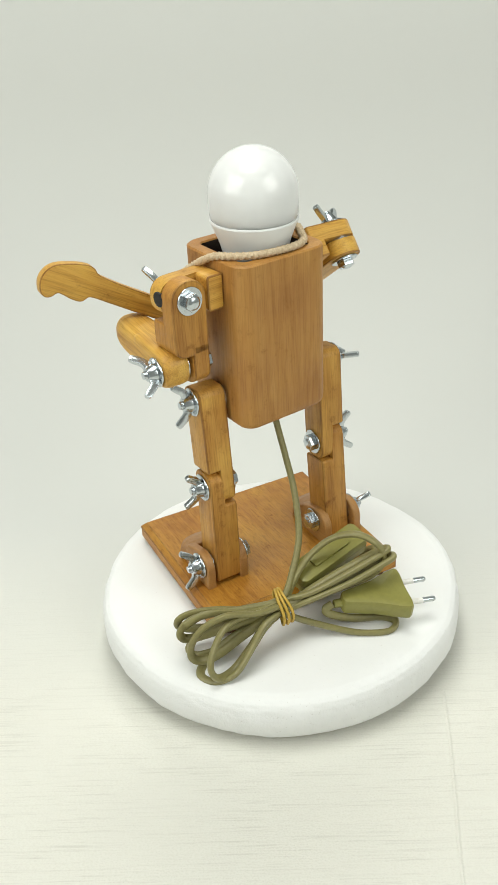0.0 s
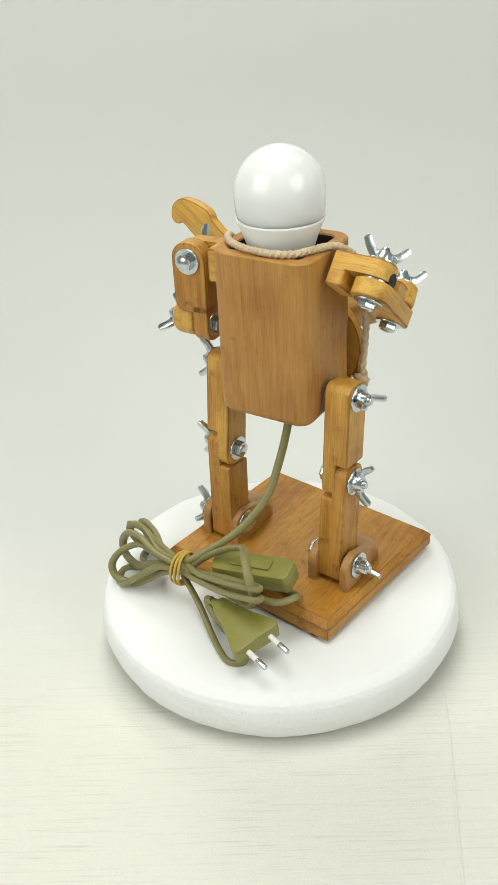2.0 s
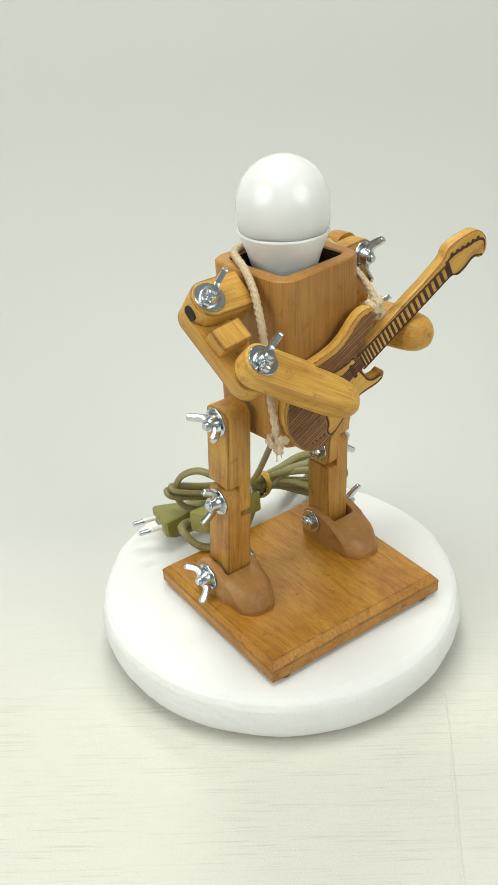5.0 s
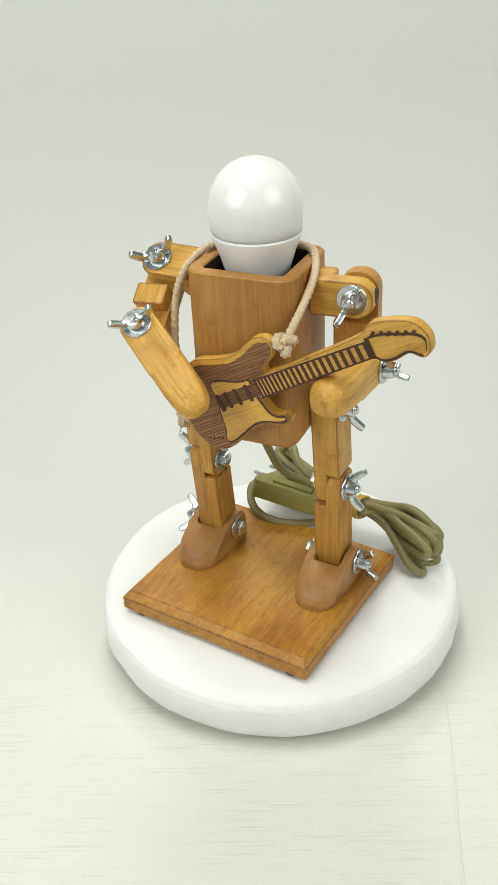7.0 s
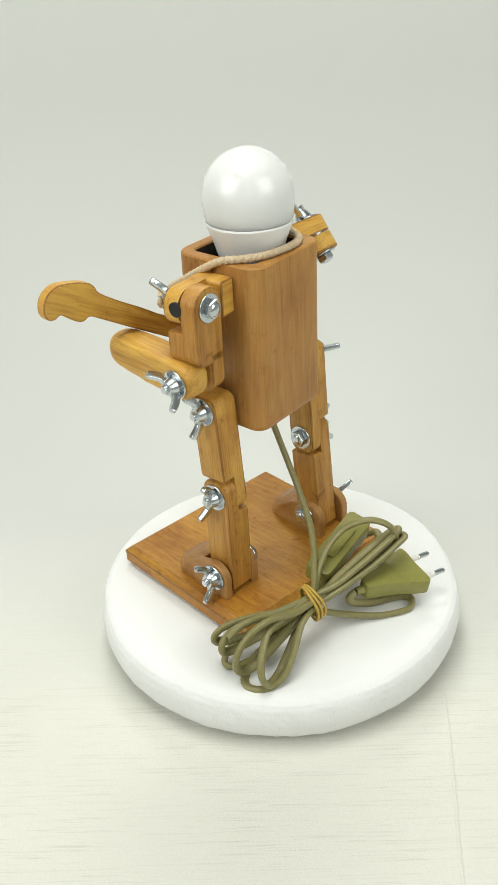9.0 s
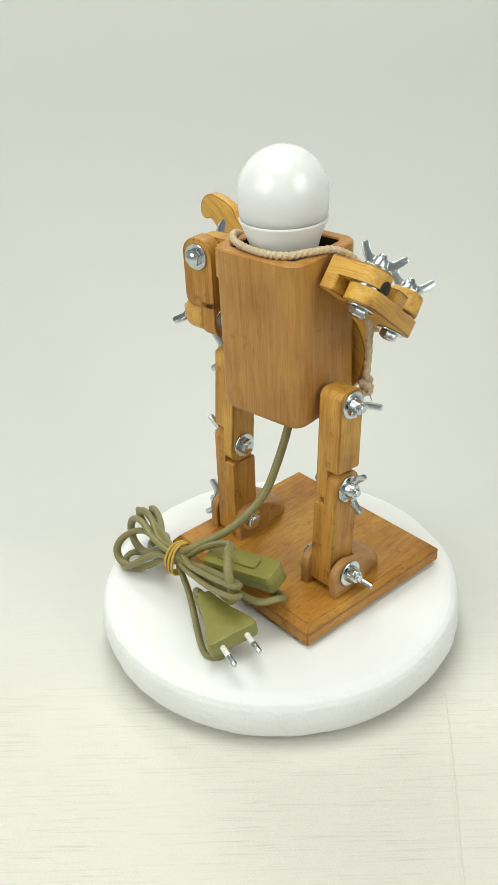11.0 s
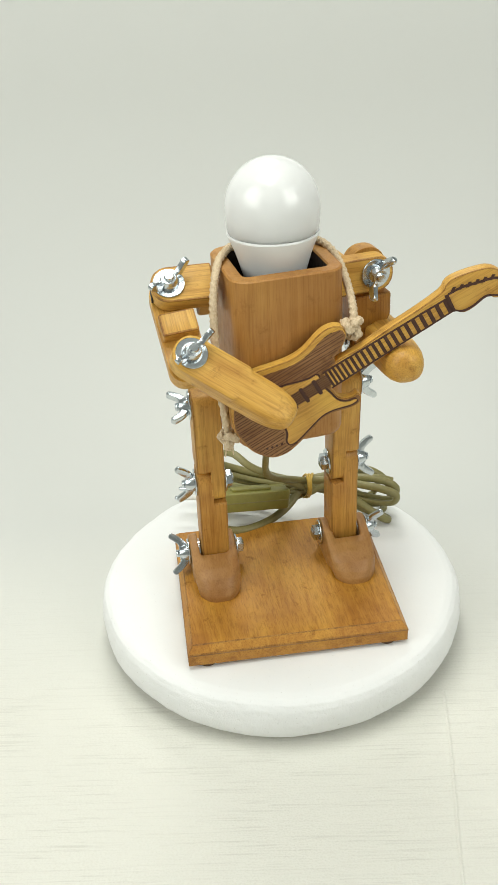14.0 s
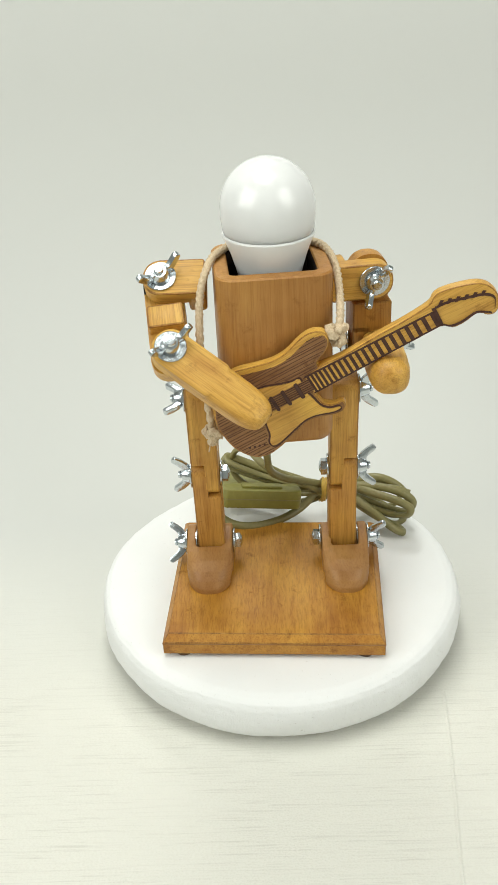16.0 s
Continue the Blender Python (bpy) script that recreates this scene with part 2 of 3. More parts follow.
def spline(points, steps=8, closed=False):
    pts = [Vector(p) for p in points]
    n = len(pts)
    out = []
    for i in range(n if closed else n - 1):
        if closed:
            a, b, c, d = (pts[(i + k) % n] for k in (-1, 0, 1, 2))
        else:
            b, c = pts[i], pts[i + 1]
            a, d = pts[i - 1] if i else b * 2 - c, pts[i + 2] if i + 2 < n else c * 2 - b
        for s in range(steps):
            t = s / steps
            out.append(0.5 * (2 * b + (c - a) * t + (2 * a - 5 * b + 4 * c - d) * t * t + (3 * b - a - 3 * c + d) * t ** 3))
    if not closed:
        out.append(pts[-1])
    return out


def tube(path, radius, n=10, closed=False, flat=1.0, bm=None, twist=0.0, lobes=0):
    """A tube along a path; lobes and twist lay strands on it like a rope's."""
    own = bmesh.new()
    rings = []
    count = len(path)
    normal = None
    run = 0.0
    for i, p in enumerate(path):
        q0 = path[i - 1] if i or closed else p
        q1 = path[(i + 1) % count] if i + 1 < count or closed else p
        tangent = (q1 - q0).normalized()
        if normal is None:
            normal = tangent.orthogonal().normalized()
        normal = (normal - tangent * normal.dot(tangent)).normalized()
        side = tangent.cross(normal)
        run += (p - path[i - 1]).length if i else 0.0
        ring = []
        for k in range(n):
            a = math.tau * k / n
            r = radius * (1 + (0.24 * math.cos(lobes * (a + run * twist)) if lobes else 0))
            ring.append(own.verts.new(p + normal * (r * math.cos(a)) + side * (r * flat * math.sin(a))))
        rings.append(ring)
    for i in range(count if closed else count - 1):
        a, b = rings[i], rings[(i + 1) % count]
        for k in range(n):
            own.faces.new((a[k], a[(k + 1) % n], b[(k + 1) % n], b[k]))
    if not closed:
        own.faces.new(rings[0]), own.faces.new(rings[-1])
    return join(bm, own)


def carved(sections, axis, bm=None, n=28):
    """A bar lofted along axis ("y" or "z") through rounded-square sections (place, centre a, centre b, half a, half b, squareness)."""
    own = bmesh.new()
    rings = []
    for place, ca, cb, ha, hb, power in sections:
        ring = []
        for k in range(n):
            c, q = math.cos(math.tau * k / n), math.sin(math.tau * k / n)
            a = ca + ha * math.copysign(abs(c) ** (2 / power), c)
            b = cb + hb * math.copysign(abs(q) ** (2 / power), q)
            ring.append(own.verts.new((a, place, b) if axis == "y" else (a, b, place)))
        rings.append(ring)
    for low, high in zip(rings, rings[1:]):
        for k in range(n):
            own.faces.new((low[k], low[(k + 1) % n], high[(k + 1) % n], high[k]))
    own.faces.new(rings[0]), own.faces.new(rings[-1])
    return join(bm, own)


def along(origin, axis, spin=0.0):
    """A frame at origin whose z points along axis, turned by spin degrees about it."""
    return Matrix.Translation(origin) @ Vector(axis).to_track_quat("Z", "Y").to_matrix().to_4x4() @ pose(0, 0, 0, 0, 0, spin)


# ---------------------------------------------------------------- fittings


def wing_nut(parent, origin, axis, spin, washer=9.7):
    """Washer, wing nut and the end of its bolt, at the wood's face, pointing outward along axis."""
    m = along(origin, axis, spin)
    bm = lathe([(3.2, 0), (washer - 0.4, 0), (washer, 0.4), (washer, 1.0), (washer - 0.4, 1.4), (3.2, 1.4)], 28, m=m)
    part("washer", bm, ZINC, parent, "zinc-plated steel washer")
    bm = lathe([(3.0, 1.45), (6.2, 1.45), (6.2, 2.6), (5.0, 6.2), (4.4, 7.4), (3.0, 7.6)], 24, m=m)
    wing = spline([(3.6, 1.9, 0), (7.6, 2.2, 0), (11.6, 5.8, 0), (14.4, 10.0, 0), (15.2, 12.0, 0), (13.6, 13.9, 0), (11.6, 13.6, 0), (8.8, 10.2, 0), (6.2, 7.6, 0), (3.4, 6.8, 0)], 3, True)
    for turn in (0, 180):
        slab([(p.x, p.y) for p in wing], -1.8, 1.8, "y", 0.7, bm=bm, m=m @ pose(0, 0, 0, 0, 0, turn))
    part("wing_nut", bm, ZINC, parent, "zinc-plated steel wing nut")
    thread = [(0.0, 1.5)]
    for i in range(8):
        thread += [(2.95, 1.6 + i), (2.55, 2.1 + i)]
    bm = lathe([*thread, (2.4, 9.9), (0, 10.0)], 16, m=m)
    part("bolt_end", bm, ZINC, parent)


def bolt_head(parent, origin, axis, spin=0.0, washer=9.2):
    m = along(origin, axis, spin)
    bm = lathe([(3.0, 0), (washer - 0.3, 0), (washer, 0.4), (washer, 1.0), (washer - 0.3, 1.4), (3.0, 1.4)], 28, m=m)
    part("washer", bm, ZINC, parent, "zinc-plated steel washer")
    hexagon = [(6.0 * math.cos(radians(60 * i)), 6.0 * math.sin(radians(60 * i))) for i in range(6)]
    bm = slab(hexagon, 1.4, 5.6, "z", 0.5, m=m)
    lathe([(4.6, 5.5), (3.9, 6.2), (2.4, 6.8), (0, 7.0)], 18, bm, m)
    part("bolt_head", bm, ZINC, parent, "zinc-plated hex bolt head")


def joint_washer(parent, origin, axis, r=9.0):
    bm = lathe([(3.0, -0.7), (r, -0.7), (r, 0.7), (3.0, 0.7), (3.0, -0.7)], 28, m=along(origin, axis))
    part("washer", bm, ZINC, parent, "zinc-plated steel washer")


def limb(name, halves, depth, mat, parent, m=None, label=""):
    """A lapped bar: each half (lo, hi, bottom, top, bottom radius, top radius) lies beside the next along x."""
    bm = bmesh.new()
    seams = {round(h[1], 4) for h in halves[:-1]}
    for lo, hi, z0, z1, r0, r1 in halves:
        slab(rounded(-depth / 2, depth / 2, z0, z1, (r0, r0, r1, r1)), lo, hi, "x", 1.1, seams, bm)
    return part(name, bm, mat, parent, label, place=m)


# ---------------------------------------------------------------- setting


def build_setting():
    """Table, cove and wall of one cream vinyl sheet, in a plain room."""
    def sheet(name, side, mat, label, category):
        bm = bmesh.new()
        rows = [[bm.verts.new((x, y, z)) for x in range(-1000, 1001, 100)] for y, z in side]
        for a, b in zip(rows, rows[1:]):
            for i in range(len(a) - 1):
                bm.faces.new((a[i], a[i + 1], b[i + 1], b[i]))
        ob = mesh_object(name, bm, mat)
        thick = ob.modifiers.new("thickness", "SOLIDIFY")
        thick.thickness, thick.offset = 0.0012, -1
        return tagged(ob, label, category, kind="structure")
    side = [(y, TABLE) for y in (-900, -500, -200, 0, 90, 180)]
    side += [(180 + 340 * math.sin(radians(a)), TABLE + 340 - 340 * math.cos(radians(a))) for a in range(4, 85, 5)]
    last = side[-1]
    side += [(last[0] + 10 * i, last[1] + 95 * i) for i in range(1, 4)]
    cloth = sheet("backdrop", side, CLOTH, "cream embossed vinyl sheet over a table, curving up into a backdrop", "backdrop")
    fold = tube(spline([(113, -86, TABLE), (110, -129, TABLE), (106, -171, TABLE), (102, -207, TABLE), (99, -247, TABLE), (97, -290, TABLE)], 8), 1.7, 8, flat=1.2)
    part("fold", fold, CLOTH, cloth, "raised crease in the cloth")
    cross = tube(spline([(113, -41, TABLE), (142, -43, TABLE), (163, -44, TABLE), (203, -48, TABLE), (260, -53, TABLE)], 8), 1.5, 8, flat=1.2)
    part("fold", cross, CLOTH, cloth, "raised crease in the cloth")
    room = {
        "floor": ((-2200, 2200), (-2200, 2200), (-860, -760)),
        "ceiling": ((-2200, 2200), (-2200, 2200), (1900, 2000)),
        "wall_north": ((-2200, 2200), (2200, 2300), (-760, 1900)),
        "wall_south": ((-2200, 2200), (-2300, -2200), (-760, 1900)),
        "wall_east": ((2200, 2300), (-2200, 2200), (-760, 1900)),
        "wall_west": ((-2300, -2200), (-2200, 2200), (-760, 1900)),
    }
    for name, ((x0, x1), (y0, y1), (z0, z1)) in room.items():
        bm = slab([(x0, y0), (x1, y0), (x1, y1), (x0, y1)], z0, z1, "z", 0)
        tagged(mesh_object(name, bm, PAINT, False), "plain pale grey painted room " + name.split("_")[0], name.split("_")[0], kind="structure")


def build_turntable():
    """A thick round of white painted foam with an uneven rim."""
    profile = [(0, 22.0), (60, 22.0), (100, 21.8), (118, 21.5), (124.5, 21.0), (129, 19.6), (132, 17), (133.8, 13), (135.0, 7), (135.3, 1), (134.4, -5), (132.2, -10.5), (129.6, -14), (126.0, -15.8), (0, -15.8)]
    dense = []
    for (r0, h0), (r1, h1) in zip(profile, profile[1:]):
        n = 5 if r1 > 105 and r0 > 105 else 2
        dense += [(r0 + (r1 - r0) * k / n, h0 + (h1 - h0) * k / n) for k in range(n)]
    bm = lathe([(rr * 1.002, h) for rr, h in dense + [profile[-1]]], 420)
    for v in bm.verts:
        d = Vector((v.co.x, v.co.y, 0))
        if d.length > 108 and v.co.z > -15:
            w = noise.noise(v.co * 0.022) * 1.3 + noise.noise(v.co * 0.08) * 0.7 + noise.noise(v.co * 0.25) * 0.3 - max(0.0, noise.noise(v.co * 0.4) - 0.25) * 1.0
            v.co += (d.normalized() + Vector((0, 0, 0.25))) * (w * min(1.0, (d.length - 108) / 16))
    table = tagged(new("turntable"), "thick round white painted foam disc turning above the cream cloth", "turntable")
    part("disc", bm, FOAM, table, "white painted foam disc with a rounded uneven rim")
    part("turntable_base", lathe([(0, TABLE), (92, TABLE), (93, TABLE + 1), (93, -16.3), (92, -15.8), (0, -15.8)], 64), CONE, table, "low white plastic base under the disc")
    return table


build_setting()
turntable = build_turntable()

# ---------------------------------------------------------------- lamp
lamp = tagged(new("desk_lamp"), "articulated wooden figure lamp with opal bulb head on white disc", "lamp")


def build_base():
    m = pose(-2.2, -24.5, 0, 0, 0, -3.0)
    bm = bmesh.new()
    corners = ((-1, -1), (1, -1), (1, 1), (-1, 1))
    rings = [[bm.verts.new((i * x, j * y, z)) for i, j in corners] for x, y, z in ((74.6, 68.1, 25), (75.2, 68.7, 25.6), (75.2, 68.7, 35), (71.6, 64.0, 39.6))]
    for low, high in zip(rings, rings[1:]):
        for i in range(4):
            bm.faces.new((low[i], low[(i + 1) % 4], high[(i + 1) % 4], high[i]))
    bm.faces.new(rings[0]), bm.faces.new(rings[-1])
    bmesh.ops.recalc_face_normals(bm, faces=bm.faces[:])
    eased = bmesh.ops.bevel(bm, geom=[e for e in bm.edges if e.verts[0].co.z > 30 or e.verts[1].co.z > 30], offset=0.6, segments=2, profile=0.6, affect="EDGES")
    for f in eased["faces"]:
        f.material_index = 1
    bm.transform(m)
    edge = bmesh.new()
    for lo, hi in (((-75.4, -68.9), (75.4, -68.4)), ((-75.4, 68.4), (75.4, 68.9)), ((-75.4, -68.4), (-74.9, 68.4)), ((74.9, -68.4), (75.4, 68.4))):
        slab([lo, (hi[0], lo[1]), hi, (lo[0], hi[1])], 33.7, 34.3, "z", 0, bm=edge)
    edge.transform(m)
    base = part("base_plate", bm, BOARD, lamp, "amber stained wooden base board with bevelled edges", False)
    part("edge_line", edge, DARK, base, "dark seam round the board edge", False)
    for x in (-62, 62):
        for y in (-61, 61):
            part("foot_pad", lathe([(0, 22), (6, 22), (6.4, 22.5), (6.4, 25.2), (0, 25.2)], 20, m=m @ pose(x, y, 0)), FEET, base, "dark felt pad")


def build_foot(side, y0):
    """Shoe-shaped foot with a fork for the shin."""
    bm = bmesh.new()
    fork = [(14.0, 38), (14.3, 53)] + arc(2.3, 54, 12, -5, 100, 8) + [(-10, 63), (-18, 60), (-18, 38)]
    front = [(-14, 38), (-14, 60.6), (-20, 60.0), (-28, 57.6), (-35.5, 53.6), (-40.5, 48.4), (-43.4, 43.4), (-43.8, 38)]
    for lo, hi, out in ((-17.35, -10.6, fork), (10.6, 17.35, fork)):
        slab(out, lo, hi, "x", 1.2, bm=bm)
    toe = slab(front, -17.5, 17.5, "x", 0)
    bmesh.ops.subdivide_edges(toe, edges=[e for e in toe.edges if abs(e.verts[0].co.x - e.verts[1].co.x) > 1], cuts=13)
    for v in toe.verts:
        k = min(1.0, max(0.0, (-v.co.y - 26) / 19))
        s = abs(v.co.x) / 17.5
        v.co.y += 11.0 * k * s ** 3
        v.co.x *= 1 - 0.10 * k ** 2
        up = (v.co.z - 38) / 29
        v.co.x *= 1 - 0.07 * max(0.0, (42 - v.co.z) / 4)
        v.co.z -= 6.5 * s ** 5 * max(0, up) * min(1.0, max(0.0, (-v.co.y - 15) / 10))
    join(bm, toe)
    bm.transform(pose(side * 49.2 - 1.0, y0, 0) @ Matrix.Diagonal((0.945, 1, 1, 1)))
    foot = part("foot", bm, FOOT, lamp, "brown wooden foot with a rounded toe and forked heel")
    carve = foot.modifiers.new("carved", "REMESH")
    carve.mode, carve.voxel_size, carve.use_smooth_shade = "VOXEL", 0.0008, True
    sand = foot.modifiers.new("sanded", "SMOOTH")
    sand.factor, sand.iterations = 0.5, 5
    return foot


def build_leg(side, hip, knee, ankle, spins, foot_y):
    s = side
    foot = build_foot(s, foot_y)
    x0 = s * 47.6 - 1.0

    def chain(a, b):
        """The frame at point b (y, z) with z towards a."""
        d = Vector((0, a[0] - b[0], a[1] - b[1]))
        tilt = math.degrees(math.atan2(-d.y, d.z))
        return pose(x0, b[0], b[1], tilt, 0, 0), d.length
    m, length = chain(knee, ankle)
    halves = [(-9.7, -0.6, -13, length - 13, 2, 2), (-0.6, 9.7, -13, length + 12.0, 2, 8)]
    if s < 0:
        halves = [(-h[1], -h[0], *h[2:]) for h in reversed(halves)]
    shin = limb("shin", halves, 22, AMBER[2], lamp, m)
    m, length = chain(hip, knee)
    halves = [(-9.2, 0.4, -12.5, length + 9.6, 8, 6), (0.4, 9.8, 13.5, length + 9.6, 2, 6)]
    if s < 0:
        halves = [(-h[1], -h[0], *h[2:]) for h in reversed(halves)]
    thigh = limb("thigh", halves, 22, GOLDEN, lamp, m)
    out = Vector((s, 0, 0))
    wing_nut(thigh, (x0 + s * 9.9, *hip), out, spins[0])
    part("spacer", lathe([(0, 0), (9, 0), (9, 1.6), (5.6, 1.7), (5.6, 6.5), (0, 6.5)], 24, m=along((x0 - s * 9.3, *hip), -out)), ZINC, thigh, "stack of steel washers")
    wing_nut(shin, (x0 + s * 9.9, *knee), out, spins[1])
    bolt_head(thigh, (x0 - s * 9.4, *knee), -out, 10)
    joint_washer(shin, (x0 + s * 0.0, *knee), out, 9.5)
    wing_nut(foot, (s * 49.2 - 1 + s * 16.7, ankle[0] + 1, ankle[1]), out, spins[2])
    bolt_head(foot, (s * 49.2 - 1 - s * 16.7, ankle[0] + 1, ankle[1]), -out, 20)
    for k in (-1, 1):
        joint_washer(foot, (s * 49.2 - 1 + k * 10.0, *ankle), out, 9.5)


def build_torso():
    z0, z1 = 163.0, 276.9
    w, d = 35.2, 33.2
    outer = rounded(-w, w, -d, d, 11.5)
    bm = slab(outer, z0, z1, "z", 0)
    for f in [f for f in bm.faces if len(f.verts) > 8 and f.calc_center_median().z > 200]:
        bm.faces.remove(f)
    bottom = [e for e in bm.edges if all(v.co.z < z0 + 1 for v in e.verts)]
    bmesh.ops.bevel(bm, geom=bottom, offset=7.5, segments=5, profile=0.55, affect="EDGES", clamp_overlap=True)
    rim = bmesh.new()
    n = len(outer)

    def ring(pts, z):
        return [rim.verts.new((x, y, z)) for x, y in pts]
    loops = [ring(outer, z1), ring(rounded(1 - w, w - 1, 1 - d, d - 1, 10.8), z1 + 1.0), ring(rounded(8 - w, w - 8, 8 - d, d - 8, 4.5), z1 + 1.0),
             ring(rounded(8.8 - w, w - 8.8, 8.8 - d, d - 8.8, 4), z1), ring(rounded(8.8 - w, w - 8.8, 8.8 - d, d - 8.8, 4), z0 + 30)]
    for a, b in zip(loops, loops[1:]):
        for i in range(n):
            rim.faces.new((a[i], a[(i + 1) % n], b[(i + 1) % n], b[i]))
    rim.faces.new(loops[-1])
    for f in rim.faces:
        f.material_index = int(f.calc_center_median().z < z1 - 1)
    join(bm, rim)
    bmesh.ops.remove_doubles(bm, verts=bm.verts[:], dist=0.01)
    bm.transform(pose(0.8, -15.9, 0, 0, 0, 5))
    torso = part("torso", bm, BROWN, lamp, "hollow brown stained wooden torso box with rounded corners")
    # inner walls coloured dark to give the hollow its shade
    torso.data.materials[1] = CAVITY_SHADE


def build_bulb():
    m = pose(0.5, -15, 0)
    prof = [(0, 339.2)] + [(28.7 * math.cos(radians(a)) , 310 + 29.2 * math.sin(radians(a))) for a in range(82, -1, -8)] + [(28.6, 304), (28.0, 298), (27.2, 294.9), (0, 294.9)]
    bulb = part("bulb", lathe(prof, 48, m=m), OPAL, lamp, "opal white globe light bulb, unlit")
    cone = [(0, 294.4), (27.0, 295.6), (28.1, 295.3), (28.4, 294.5), (28.0, 293.4), (26.4, 290), (23.4, 282), (20.8, 273), (18.6, 264), (16.6, 252), (14, 244), (13.4, 215), (0, 215)]
    part("bulb_collar", lathe(cone, 48, m=m), CONE, bulb, "matt white plastic bulb collar")
    part("socket", lathe([(0, 206), (18, 206), (18, 236), (15, 240), (0, 240)], 24, m=m), BLACK, lamp, "black lamp socket")


build_base()
build_torso()
build_bulb()
build_leg(-1, (-14.0, 182.2), (-10.0, 119.3), (-4.0, 55.2), (-12, 82, -52), -2.0)
build_leg(1, (-9.5, 182.6), (-4.0, 118.2), (-3.0, 55.2), (98, 78, 105), -5.0)


def build_left_arm():
    # shoulder block with a lap in front of the upper arm, turned a little outward
    m = pose(63, -5, 0, 0, 0, 8)
    bm = bmesh.new()
    slab(rounded(-27, 12.5, 248.5, 271.5, (2, 10.5, 10.5, 2)), -12, -0.8, "y", 1.1, (-0.8,), bm)
    slab(rounded(-27, -15, 248.5, 271.5, 2), -0.8, 11.5, "y", 1.1, (-0.8,), bm)
    shoulder = part("shoulder_block", bm, HONEY[0], lamp, place=m)
    wing_nut(shoulder, m @ Vector((0, -12.1, 261)), m.to_3x3() @ Vector((0, -1, 0)), 62)
    joint_washer(shoulder, m @ Vector((0, 0.2, 261)), m.to_3x3() @ Vector((0, 1, 0)), 9.5)
    # solid black disc in place of the shade in the lap's gap
    part("bolt_hole", lathe([(0, 0), (4.8, 0), (4.8, 6), (0, 6)], 20, m=m @ pose(6.55, -2.6, 261.0, 0, 90, 0)), BLACK, shoulder, "black disc standing in for the shaded gap at the lap")
    # upper arm: lap behind the shoulder, full block below
    bm = bmesh.new()
    slab(rounded(-12.5, 12.5, 224, 273.5, (1.5, 8, 11.5, 11.5)), 1.2, 12.3, "y", 1.1, (1.2,), bm)
    slab(rounded(-12.5, 12.5, 225, 246, (1.5, 7, 1.5, 1.5)), -10, 1.2, "y", 1.1, (1.2,), bm)
    slab(rounded(-10, 12.3, 202.5, 229, (9, 9, 0, 0)), -12.5, -0.8, "x", 1.1, (), bm)
    upper = part("upper_arm", bm, AMBER[2], lamp, place=m)
    bolt_head(upper, m @ Vector((0, 12.4, 261)), m.to_3x3() @ Vector((0, 1, 0)), 15)
    m2 = pose(67.0, -6, 213.2, -4, 0, 1.5)
    bolt_head(upper, (50.2, -4.5, 214), (-1, 0.05, 0), 15)
    joint_washer(upper, (62.6, -5.5, 214), (1, -0.05, 0), 9.0)
    bm = bmesh.new()
    carved([(y, 2.2, 1.5, 12.0 * k, 12.0 * k, p) for y, k, p in ((-13, 1.0, 5), (-34, 1.0, 4.2), (-48, 1.01, 3.2), (-56, 0.99, 2.7), (-61, 0.90, 2.5), (-64.5, 0.72, 2.3), (-66.6, 0.45, 2.2), (-67.2, 0.15, 2))], "y", bm)
    slab(rounded(-34, 12, -10, 13.5, (5, 9, 10, 5)), -4.0, 14.2, "x", 4.0, (), bm)
    fore = part("forearm", bm, HONEY[1], lamp, "honey wooden forearm with a rounded fist", place=m2)
    carve = fore.modifiers.new("carved", "REMESH")
    carve.mode, carve.voxel_size, carve.use_smooth_shade = "VOXEL", 0.0008, True
    sand = fore.modifiers.new("sanded", "SMOOTH")
    sand.factor, sand.iterations = 0.5, 5
    wing_nut(fore, m2 @ Vector((14.3, 0, 0.5)), m2.to_3x3() @ Vector((1, 0, 0)), 138)


